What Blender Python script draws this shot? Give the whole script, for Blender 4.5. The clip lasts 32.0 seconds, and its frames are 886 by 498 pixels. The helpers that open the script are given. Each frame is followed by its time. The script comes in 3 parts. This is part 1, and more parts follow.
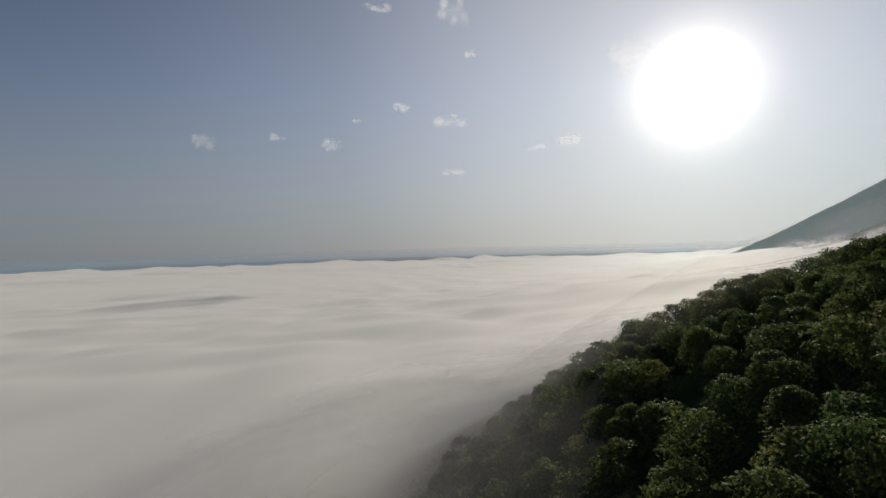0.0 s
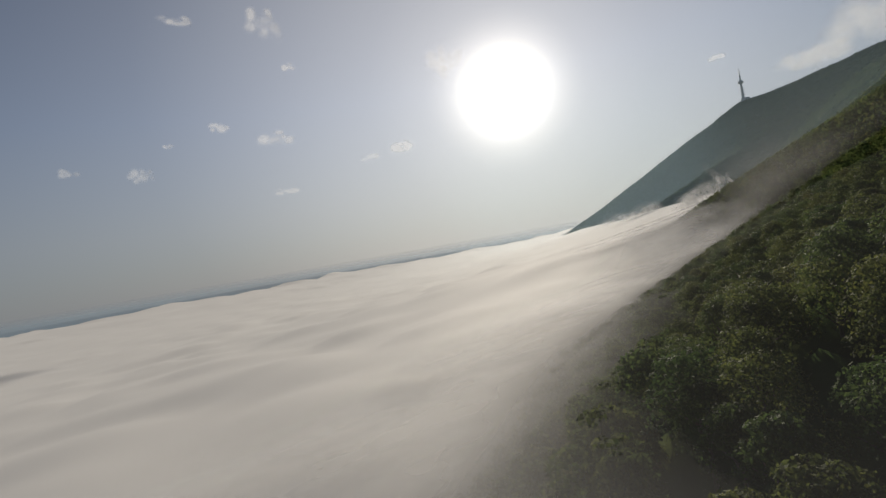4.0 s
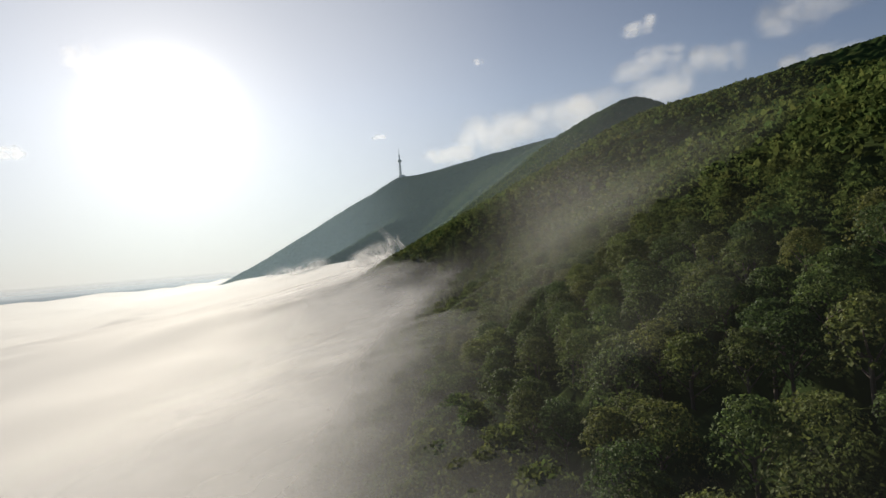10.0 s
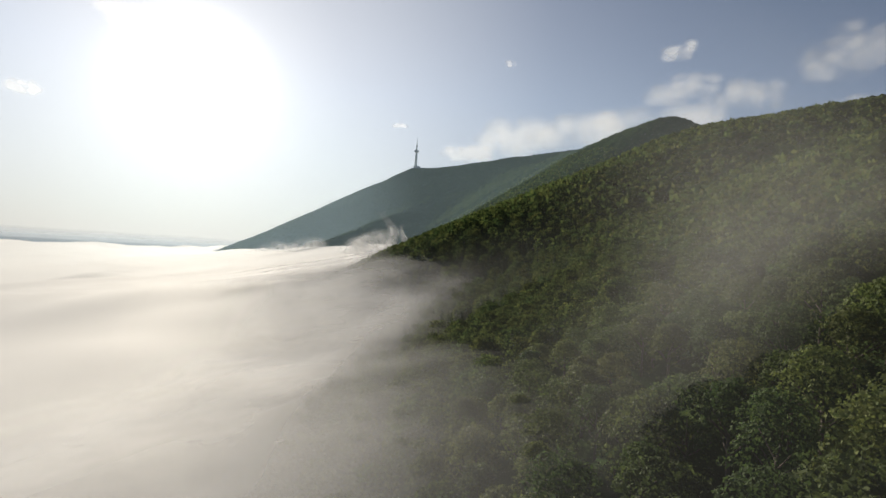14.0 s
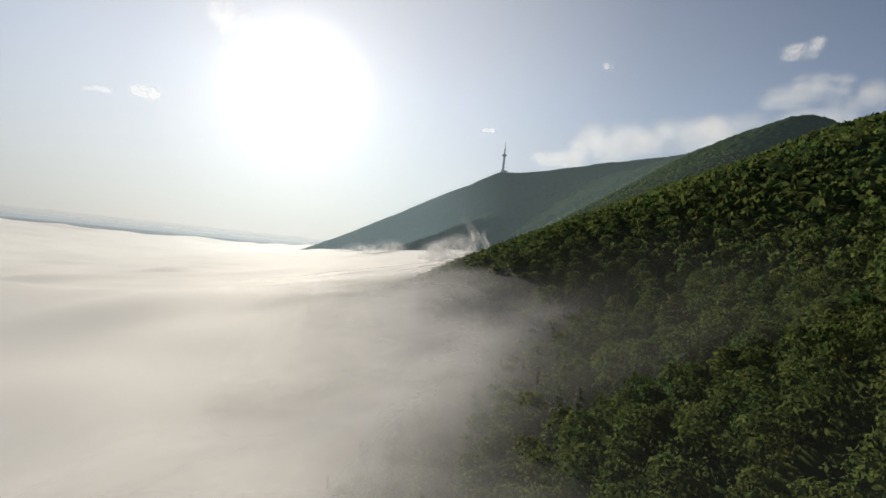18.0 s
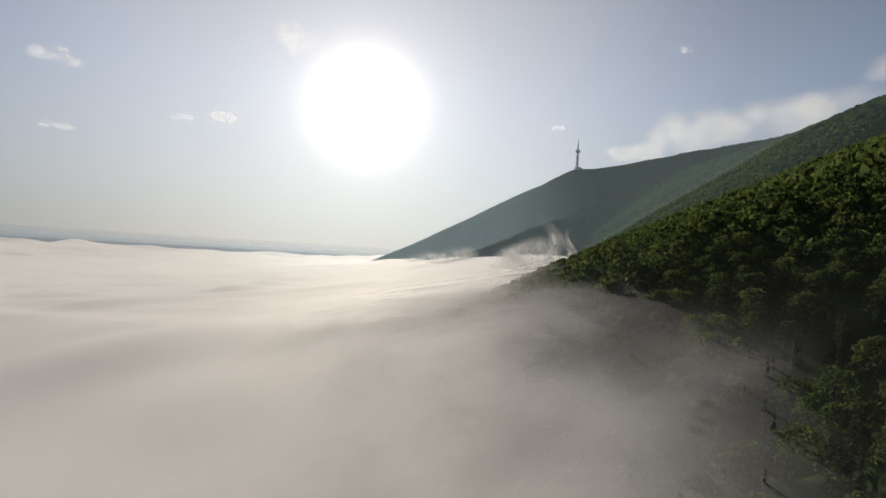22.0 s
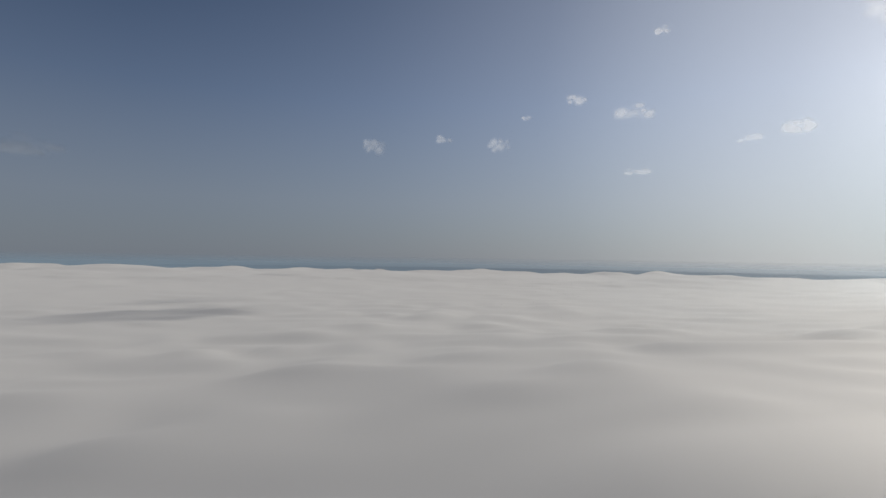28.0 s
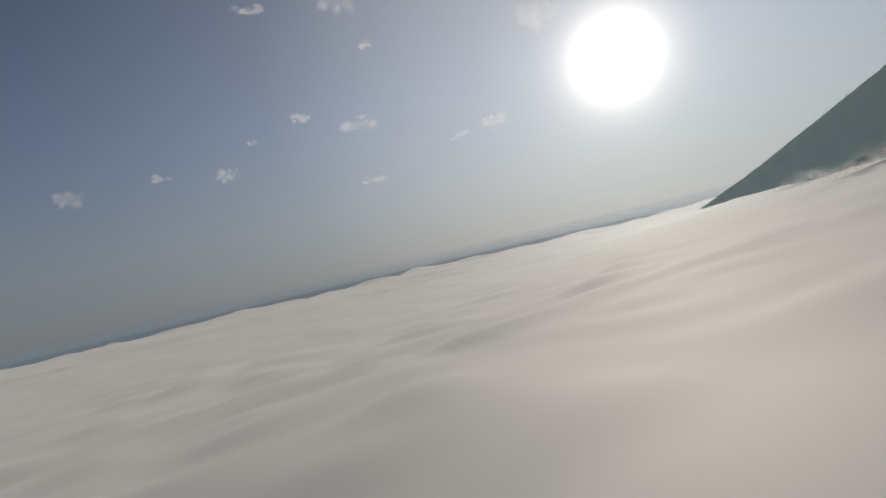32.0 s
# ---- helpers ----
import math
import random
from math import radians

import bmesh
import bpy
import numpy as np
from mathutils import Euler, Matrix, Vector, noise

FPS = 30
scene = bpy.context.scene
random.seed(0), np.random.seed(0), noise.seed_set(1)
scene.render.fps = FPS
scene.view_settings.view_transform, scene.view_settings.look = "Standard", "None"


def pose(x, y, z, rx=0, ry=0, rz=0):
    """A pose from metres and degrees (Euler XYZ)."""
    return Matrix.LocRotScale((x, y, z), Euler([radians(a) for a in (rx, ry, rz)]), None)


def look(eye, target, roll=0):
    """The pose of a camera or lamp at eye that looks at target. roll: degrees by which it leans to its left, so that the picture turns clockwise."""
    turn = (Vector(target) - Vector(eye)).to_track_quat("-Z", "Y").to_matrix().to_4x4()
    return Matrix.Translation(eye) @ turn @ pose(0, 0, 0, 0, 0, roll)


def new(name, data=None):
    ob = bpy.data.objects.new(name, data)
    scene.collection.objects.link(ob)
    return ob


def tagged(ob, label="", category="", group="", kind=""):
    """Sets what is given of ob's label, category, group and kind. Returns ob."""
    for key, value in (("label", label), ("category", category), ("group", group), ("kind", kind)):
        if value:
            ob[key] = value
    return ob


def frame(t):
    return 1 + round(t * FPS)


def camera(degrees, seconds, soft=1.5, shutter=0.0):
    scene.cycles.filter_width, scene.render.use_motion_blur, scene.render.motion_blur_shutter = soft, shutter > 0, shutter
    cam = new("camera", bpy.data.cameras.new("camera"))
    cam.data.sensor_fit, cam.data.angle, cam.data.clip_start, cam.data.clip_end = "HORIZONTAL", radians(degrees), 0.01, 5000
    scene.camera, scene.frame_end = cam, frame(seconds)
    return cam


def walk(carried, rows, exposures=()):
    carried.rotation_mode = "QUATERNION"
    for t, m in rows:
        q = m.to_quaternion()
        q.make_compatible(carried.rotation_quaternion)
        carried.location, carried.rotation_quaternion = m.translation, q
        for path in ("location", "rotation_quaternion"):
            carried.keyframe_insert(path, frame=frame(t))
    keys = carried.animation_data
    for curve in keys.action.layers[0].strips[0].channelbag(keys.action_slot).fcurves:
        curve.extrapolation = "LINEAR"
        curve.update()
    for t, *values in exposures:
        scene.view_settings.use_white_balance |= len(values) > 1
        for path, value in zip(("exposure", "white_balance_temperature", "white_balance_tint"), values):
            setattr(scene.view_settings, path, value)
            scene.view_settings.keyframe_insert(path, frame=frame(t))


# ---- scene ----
cam = camera(80.29, 32.0, soft=1.5)
PATH = [
    (0, 0.00, 0.00, -0.00, -13.67, -0.01, 1.49),
    (0.5, 2.39, 9.87, -0.14, -13.54, 0.10, 1.65),
    (1, 5.10, 19.73, -0.32, -13.59, 0.02, 1.87),
    (1.5, 8.29, 29.32, -0.39, -14.09, 0.02, 2.60),
    (2, 11.09, 38.81, -0.67, -16.26, -0.01, 4.35),
    (2.5, 14.22, 48.09, -1.16, -19.24, -0.10, 6.58),
    (3, 17.88, 56.98, -1.72, -22.75, -0.14, 8.21),
    (3.5, 22.20, 65.58, -2.52, -26.44, -0.24, 9.48),
    (5.5, 41.89, 99.57, -3.47, -40.85, -0.18, 8.92),
    (6, 47.61, 107.69, -3.47, -43.80, -0.14, 8.28),
    (6.5, 54.24, 115.63, -3.58, -46.41, -0.14, 7.16),
    (7, 61.14, 123.20, -3.86, -49.02, -0.07, 6.47),
    (7.5, 68.25, 130.59, -4.14, -52.13, -0.00, 6.56),
    (8, 75.57, 137.65, -4.42, -55.27, 0.13, 6.76),
    (8.5, 83.22, 144.44, -4.63, -58.31, 0.30, 6.69),
    (9, 91.25, 150.85, -4.84, -61.53, 0.45, 6.58),
    (9.5, 99.51, 156.90, -5.14, -64.21, 0.56, 5.88),
    (10, 108.23, 162.05, -5.08, -66.38, 0.72, 4.74),
    (10.5, 116.83, 166.19, -4.86, -66.59, 0.70, 1.60),
    (11, 125.37, 170.28, -4.58, -65.74, 0.68, -1.91),
    (11.5, 133.87, 174.40, -4.37, -65.96, 0.59, -2.97),
    (12, 142.51, 178.65, -4.09, -66.09, 0.60, -3.22),
    (12.5, 151.00, 182.53, -3.98, -66.11, 0.58, -3.57),
    (13, 159.54, 186.47, -3.86, -66.01, 0.60, -3.52),
    (13.5, 168.10, 190.34, -3.64, -66.02, 0.49, -3.68),
    (15.5, 202.97, 208.18, -3.35, -65.65, 0.62, -2.63),
    (16, 212.03, 212.55, -3.02, -64.55, 0.62, -3.34),
    (16.5, 221.56, 217.03, -2.39, -62.35, 0.39, -5.34),
    (17, 231.39, 221.84, -1.90, -60.64, 0.36, -5.87),
    (17.5, 241.21, 227.12, -1.48, -58.82, 0.30, -6.21),
    (18, 250.82, 232.40, -1.15, -56.90, 0.44, -6.13),
    (18.5, 259.78, 238.11, -0.83, -55.24, 0.31, -6.29),
    (19, 268.21, 243.77, -0.39, -53.55, 0.35, -5.96),
    (19.5, 276.07, 249.23, -0.01, -52.47, 0.32, -4.92),
    (20, 283.54, 254.79, 0.22, -52.29, 0.33, -2.94),
    (20.5, 290.79, 260.54, 0.41, -52.02, 0.35, -1.70),
    (21, 297.93, 266.13, 0.67, -51.83, 0.35, -1.39),
    (21.5, 305.30, 272.31, 0.92, -51.43, 0.35, -1.44),
    (22, 312.82, 278.31, 1.32, -48.98, 0.36, -3.62),
    (22.5, 320.25, 284.20, 1.83, -44.49, 0.31, -7.22),
    (23, 327.29, 290.37, 2.45, -39.17, 0.32, -10.36),
    (23.5, 333.73, 297.37, 3.28, -33.10, 0.23, -12.97),
    (24, 339.43, 304.84, 3.98, -27.06, 0.31, -14.43),
    (24.5, 343.71, 313.24, 4.16, -21.28, 0.59, -15.45),
    (25, 346.58, 322.34, 4.44, -15.11, 0.69, -15.88),
    (25.5, 348.15, 331.81, 4.69, -9.00, 0.99, -16.75),
    (26, 348.43, 341.46, 4.89, -2.78, 0.76, -17.03),
    (26.5, 347.42, 351.13, 4.98, 2.97, 1.07, -16.45),
    (28.5, 341.39, 389.79, 5.32, 9.01, 0.98, 1.76),
    (29, 339.71, 399.43, 5.40, 9.70, 0.77, 1.57),
    (29.5, 337.89, 409.07, 5.47, 9.09, 0.89, 2.82),
    (30, 336.28, 418.73, 5.56, 5.14, 0.93, 7.25),
    (30.5, 335.10, 428.44, 5.63, -0.54, 0.82, 11.84),
    (31, 334.47, 438.19, 5.71, -5.48, 0.72, 13.09),
    (31.5, 334.39, 447.97, 5.80, -10.90, 0.67, 12.76),
    (32, 334.68, 457.79, 5.87, -17.74, 0.27, 13.07),
]
# the thin layers of mist are seen one through another
scene.cycles.transparent_max_bounces = 32
walk(cam, [(t, pose(x, y, z, 90 + pitch, roll, yaw)) for t, x, y, z, yaw, pitch, roll in PATH],
     exposures=[(0, 0.07, 7050, 10), (3, -0.06, 7150, 10), (6, 0.05, 7250, 11), (11, 0.55, 7150, 9), (19, 0.46, 7150, 9), (22, 0.3, 7250, 11), (26, -0.26, 7050, 10), (29, 0.13, 6500, 10), (30.5, 0.0, 6600, 10), (32, -0.18, 7000, 10)])

# ---- light ----
def ramp_nodes(n, stops):
    r = n.new("ShaderNodeValToRGB")
    e = r.color_ramp.elements
    while len(e) < len(stops):
        e.new(0.5)
    for i, (p, c) in enumerate(stops):
        e[i].position, e[i].color = p, (*c, 1) if len(c) == 3 else c
    return r


SUN_AZ, SUN_EL = radians(-39.7), radians(14.8)
SUN_DIR = Vector((-math.sin(SUN_AZ) * math.cos(SUN_EL), math.cos(SUN_AZ) * math.cos(SUN_EL), math.sin(SUN_EL)))
world = bpy.data.worlds.new("world")
scene.world = world
world.use_nodes = True
wn, wl = world.node_tree.nodes, world.node_tree.links
wn.clear()
w_out = wn.new("ShaderNodeOutputWorld")
w_bg = wn.new("ShaderNodeBackground")
w_sky = wn.new("ShaderNodeTexSky")
w_sky.sky_type = "NISHITA"
w_sky.sun_disc = False
w_sky.sun_elevation = SUN_EL
w_sky.sun_rotation = -SUN_AZ
w_sky.altitude = 900
w_sky.air_density = 1.0
w_sky.dust_density = 0.2
w_sky.ozone_density = 2.5
w_bg.inputs["Strength"].default_value = 0.04
w_tint = wn.new("ShaderNodeMix")
w_tint.data_type, w_tint.blend_type = "RGBA", "MULTIPLY"
w_tint.inputs["Factor"].default_value = 1.0
wl.new(w_sky.outputs["Color"], w_tint.inputs["A"])
wl.new(w_tint.outputs["Result"], w_bg.inputs["Color"])
# the wide bright aureole of the sun in the hazy air
w_tc = wn.new("ShaderNodeTexCoord")
w_dot = wn.new("ShaderNodeVectorMath")
w_dot.operation = "DOT_PRODUCT"
w_dot.inputs[1].default_value = SUN_DIR
wl.new(w_tc.outputs["Generated"], w_dot.inputs[0])
w_ac = wn.new("ShaderNodeMath")
w_ac.operation = "ARCCOSINE"
w_ac.use_clamp = False
wl.new(w_dot.outputs["Value"], w_ac.inputs[0])
w_ramp = wn.new("ShaderNodeValToRGB")
w_map = wn.new("ShaderNodeMath")
w_map.operation = "DIVIDE"
w_map.inputs[1].default_value = math.pi
wl.new(w_ac.outputs[0], w_map.inputs[0])
wl.new(w_map.outputs[0], w_ramp.inputs[0])
cr = w_ramp.color_ramp
cr.interpolation = "B_SPLINE"
cr.elements[0].position, cr.elements[0].color = 0.0, (1.0, 0.98, 0.95, 1)
cr.elements[1].position, cr.elements[1].color = 0.42, (0, 0, 0, 1)
for p_, v_ in ((0.018, 0.9), (0.029, 0.42), (0.046, 0.27), (0.08, 0.215), (0.14, 0.14), (0.20, 0.07), (0.30, 0.02)):
    e_ = cr.elements.new(p_)
    e_.color = (v_, v_ * 0.965, v_ * 0.91, 1)
w_bg2 = wn.new("ShaderNodeBackground")
w_bg2.inputs["Strength"].default_value = 1.6
wl.new(w_ramp.outputs["Color"], w_bg2.inputs["Color"])
w_add = wn.new("ShaderNodeAddShader")
wl.new(w_bg.outputs[0], w_add.inputs[0])
wl.new(w_bg2.outputs[0], w_add.inputs[1])
# pale haze lying along the horizon
w_sep = wn.new("ShaderNodeSeparateXYZ")
wl.new(w_tc.outputs["Generated"], w_sep.inputs[0])
w_hz = ramp_nodes(wn, [(0.0, (0.143, 0.167, 0.203)), (0.10, (0.136, 0.154, 0.188)), (0.28, (0.05, 0.056, 0.068)), (0.5, (0, 0, 0))])
wl.new(w_sep.outputs["Z"], w_hz.inputs[0])
# the haze hides the low part of the clear sky
w_veil = ramp_nodes(wn, [(0.0, (0.08, 0.09, 0.11)), (0.10, (0.26, 0.30, 0.36)), (0.28, (0.80, 0.89, 1.06)), (0.5, (0.90, 1.0, 1.16))])
wl.new(w_sep.outputs["Z"], w_veil.inputs[0])
wl.new(w_veil.outputs["Color"], w_tint.inputs["B"])
w_bg3 = wn.new("ShaderNodeBackground")
wl.new(w_hz.outputs["Color"], w_bg3.inputs["Color"])
w_add2 = wn.new("ShaderNodeAddShader")
wl.new(w_add.outputs[0], w_add2.inputs[0])
wl.new(w_bg3.outputs[0], w_add2.inputs[1])
wl.new(w_add2.outputs[0], w_out.inputs["Surface"])

sun_data = bpy.data.lights.new("sun", "SUN")
sun_data.energy, sun_data.angle, sun_data.color = 5.0, radians(0.6), (1.0, 0.95, 0.87)
sun = new("sun", sun_data)
sun.matrix_world = look(SUN_DIR * 2000, (0, 0, 0))


# ---- materials ----
def mat(name):
    m = bpy.data.materials.new(name)
    m.use_nodes = True
    nt = m.node_tree
    return m, nt.nodes, nt.links, nt.nodes["Principled BSDF"], nt.nodes["Material Output"]


def noise_tex(n, l, scale, detail=4.0, rough=0.55, coord="Object"):
    tc = n.new("ShaderNodeTexCoord")
    t = n.new("ShaderNodeTexNoise")
    t.inputs["Scale"].default_value, t.inputs["Detail"].default_value, t.inputs["Roughness"].default_value = scale, detail, rough
    l.new(tc.outputs[coord], t.inputs["Vector"])
    return t


def make_leaf(name, dark, mid, light, use_object, through_light=0.42):
    m, n, l, b, out = mat(name)
    geo = n.new("ShaderNodeNewGeometry")
    r = ramp_nodes(n, [(0.0, dark), (0.5, mid), (1.0, light)])
    mix = n.new("ShaderNodeMath")
    mix.operation = "MULTIPLY_ADD"
    mix.inputs[1].default_value = 0.45
    l.new(geo.outputs["Random Per Island"], mix.inputs[0])
    if use_object:
        oi = n.new("ShaderNodeObjectInfo")
        sc = n.new("ShaderNodeMath")
        sc.operation = "MULTIPLY"
        sc.inputs[1].default_value = 0.6
        l.new(oi.outputs["Random"], sc.inputs[0])
        l.new(sc.outputs[0], mix.inputs[2])
    else:
        sub = n.new("ShaderNodeMath")
        sub.operation = "SUBTRACT"
        sub.inputs[1].default_value = 0.2
        l.new(noise_tex(n, l, 0.12, 2).outputs["Fac"], sub.inputs[0])
        l.new(sub.outputs[0], mix.inputs[2])
    l.new(mix.outputs[0], r.inputs[0])
    # each tree leans a little to yellow, brown or blue-green
    shift, hue = n.new("ShaderNodeMapRange"), n.new("ShaderNodeHueSaturation")
    if use_object:
        turn = n.new("ShaderNodeMath")
        turn.operation = "PINGPONG"
        turn.inputs[1].default_value = 0.13
        l.new(oi.outputs["Random"], turn.inputs[0])
        l.new(turn.outputs[0], shift.inputs["Value"])
        shift.inputs["From Max"].default_value = 0.13
    else:
        l.new(noise_tex(n, l, 0.11, 1).outputs["Fac"], shift.inputs["Value"])
        shift.inputs["From Min"].default_value, shift.inputs["From Max"].default_value = 0.3, 0.7
    shift.inputs["To Min"].default_value, shift.inputs["To Max"].default_value = 0.487, 0.54
    l.new(shift.outputs["Result"], hue.inputs["Hue"])
    hue.inputs["Saturation"].default_value = 1.04
    l.new(r.outputs[0], hue.inputs["Color"])
    r = hue
    l.new(r.outputs[0], b.inputs["Base Color"])
    b.inputs["Roughness"].default_value = 0.75
    b.inputs["Specular IOR Level"].default_value = 0.15 if use_object else 0.03
    tr = n.new("ShaderNodeBsdfTranslucent")
    l.new(r.outputs[0], tr.inputs["Color"])
    ms = n.new("ShaderNodeMixShader")
    ms.inputs[0].default_value = through_light
    if not use_object:
        b = n.new("ShaderNodeBsdfDiffuse")
        l.new(r.outputs[0], b.inputs["Color"])
    l.new(b.outputs[0], ms.inputs[1])
    l.new(tr.outputs[0], ms.inputs[2])
    l.new(ms.outputs[0], out.inputs["Surface"])
    return m


LEAF = make_leaf("leaf", (0.038, 0.054, 0.020), (0.076, 0.098, 0.033), (0.150, 0.158, 0.050), True)
CANOPY = make_leaf("canopy", (0.038, 0.054, 0.020), (0.072, 0.094, 0.032), (0.140, 0.150, 0.048), False)
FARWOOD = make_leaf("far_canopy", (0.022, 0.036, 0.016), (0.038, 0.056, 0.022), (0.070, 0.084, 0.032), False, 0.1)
BARK = mat("bark")[0]
BARK.node_tree.nodes["Principled BSDF"].inputs["Base Color"].default_value = (0.09, 0.07, 0.055, 1)
BARK.node_tree.nodes["Principled BSDF"].inputs["Roughness"].default_value = 0.9


def fog_material(name, alpha, patchy, tint=(0.62, 0.62, 0.62), size=0.012, gloss=0.38, level=0.7, onward=0.0):
    """Mist: a sheet that scatters light all round and, more strongly, onward past the sun; its density comes from
    the mesh, broken into drifts by noise where it is thin."""
    m, n, l, b, out = mat(name)
    b.inputs["Base Color"].default_value = (*tint, 1)
    b.inputs["Roughness"].default_value = 1.0
    b.inputs["Specular IOR Level"].default_value = 0.0
    gl = n.new("ShaderNodeBsdfGlossy")
    gl.inputs["Color"].default_value = (0.95, 0.94, 0.92, 1)
    gl.inputs["Roughness"].default_value = 0.89
    tr = n.new("ShaderNodeBsdfTranslucent")
    tr.inputs["Color"].default_value = (*tint, 1)
    first = n.new("ShaderNodeMixShader")
    first.inputs[0].default_value = gloss
    l.new(b.outputs[0], first.inputs[1])
    l.new(gl.outputs[0], first.inputs[2])
    body = n.new("ShaderNodeMixShader")
    body.inputs[0].default_value = onward
    l.new(first.outputs[0], body.inputs[1])
    l.new(tr.outputs[0], body.inputs[2])
    # light is scattered many times in the mist, so its relief shades only softly
    ge, up, nz = n.new("ShaderNodeNewGeometry"), n.new("ShaderNodeMix"), n.new("ShaderNodeVectorMath")
    up.data_type = "VECTOR"
    up.inputs["Factor"].default_value = level
    l.new(ge.outputs["Normal"], up.inputs["A"])
    up.inputs["B"].default_value = (0, 0, 1)
    nz.operation = "NORMALIZE"
    l.new(up.outputs["Result"], nz.inputs[0])
    for s in (b, gl, tr):
        l.new(nz.outputs[0], s.inputs["Normal"])
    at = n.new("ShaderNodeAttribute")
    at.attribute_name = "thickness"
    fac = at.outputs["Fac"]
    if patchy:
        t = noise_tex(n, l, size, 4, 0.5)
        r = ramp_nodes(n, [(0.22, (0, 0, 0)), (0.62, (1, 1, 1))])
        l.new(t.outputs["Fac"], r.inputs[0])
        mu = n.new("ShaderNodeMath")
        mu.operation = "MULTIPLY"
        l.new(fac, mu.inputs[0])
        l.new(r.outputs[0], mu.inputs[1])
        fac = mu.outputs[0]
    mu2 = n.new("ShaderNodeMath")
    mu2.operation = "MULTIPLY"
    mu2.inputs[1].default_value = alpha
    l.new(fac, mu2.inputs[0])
    tp = n.new("ShaderNodeBsdfTransparent")
    ms = n.new("ShaderNodeMixShader")
    l.new(mu2.outputs[0], ms.inputs[0])
    l.new(tp.outputs[0], ms.inputs[1])
    l.new(body.outputs[0], ms.inputs[2])
    l.new(ms.outputs[0], out.inputs["Surface"])
    return m


# ---- lie of the land ----
def vnoise(x, y, seed):
    """Smooth value noise on arrays, about -1 to 1."""
    xi, yi = np.floor(x).astype(np.int64), np.floor(y).astype(np.int64)
    fx, fy = x - xi, y - yi
    fx, fy = fx * fx * (3 - 2 * fx), fy * fy * (3 - 2 * fy)

    def h(a, b):
        n = (a * 374761393 + b * 668265263 + seed * 974634777) & 0x7FFFFFFF
        n = ((n ^ (n >> 13)) * 1274126177) & 0x7FFFFFFF
        return ((n ^ (n >> 16)) & 0xFFFF) / 32767.5 - 1
    return (h(xi, yi) * (1 - fx) + h(xi + 1, yi) * fx) * (1 - fy) + (h(xi, yi + 1) * (1 - fx) + h(xi + 1, yi + 1) * fx) * fy


def fbm(x, y, size, octaves, seed, gain=0.5):
    s, a, t = 0, 1.0, 0
    for k in range(octaves):
        s = s + a * vnoise(x / size * 2 ** k + 17.3 * k, y / size * 2 ** k - 9.1 * k, seed + k)
        t += a
        a *= gain
    return s / t


# along the slope (a) and up it (c), from the start of the flight
AU, AV = 0.853, 0.522


def slope_coords(x, y):
    return x * AU + y * AV, x * AV - y * AU


def from_slope(a, c):
    return a * AU + c * AV, a * AV - c * AU


def glide(a, knots, soft=49):
    """Smooth curve through (place, value) knots."""
    xs, ys = [k[0] for k in knots], [k[1] for k in knots]
    out = 0
    for s, w in ((-soft, 0.25), (0, 0.5), (soft, 0.25)):
        out = out + w * np.interp(a + s, xs, ys)
    return out


# foot and crest of the near slope, by the way along it
FOOT = [(-824, 0), (-247, 8), (0, 49), (82, -9), (165, -11), (247, -26), (329, -12), (428, 1), (527, 21), (626, -61), (725, -49), (807, -66), (889, 8), (1029, -31), (1235, 194), (1647, 411), (2471, 741)]
CREST = [(-824, 206), (0, 277), (329, 71), (576, 264), (720, 380), (824, 418), (1153, 730)]


def ridge(a, c, a0, c0, h0, a1, c1, h1, fall):
    """A rounded ridge between two tops, falling off evenly to all sides."""
    da, dc = a1 - a0, c1 - c0
    t = np.clip(((a - a0) * da + (c - c0) * dc) / (da * da + dc * dc), 0, 1)
    d = np.hypot(a - a0 - t * da, c - c0 - t * dc)
    return h0 + (h1 - h0) * t - fall * (np.sqrt(d * d + 49 ** 2) - 49)


def merge(p, q):
    return np.maximum(p, q) + 7.2 * np.exp(-np.abs(p - q) / 20.6)


def canopy(x, y):
    """Height of the tree tops."""
    a, c = slope_coords(x, y)
    top = glide(a, CREST, 124)
    d = c - glide(a, FOOT) + 9.9 * fbm(x, y, 222, 3, 5)
    slope = np.where(d > 0, top * (1 - np.exp(-np.clip(d, 0, 3000) * 0.537 / top)), d * 0.537)
    middle = ridge(a, c, 2518, 382, 318, 1396, 590, 345, 0.687) + 13.2 * fbm(x, y, 214, 3, 11)
    middle = merge(middle, ridge(a, c, 2518, 382, 318, 1727, -227, 6, 0.687) + 13.2 * fbm(x, y, 214, 3, 11))
    far = ridge(a, c, 2734, 121, 386, 2297, 698, 454, 0.538) + 11.5 * fbm(x, y, 247, 3, 13)
    # a low spur near the start of the flight, and a knoll on the crest
    slope = slope + 9 * np.exp(-((a - 120) / 38) ** 2 - ((c + 50) / 36) ** 2) + 11 * np.exp(-((a - 760) / 90) ** 2 - ((c - 245) / 75) ** 2)
    far = far + 12 * np.exp(-((x - 2381) ** 2 + (y - 1345) ** 2) / 75 ** 2)
    return merge(merge(slope, middle), far)


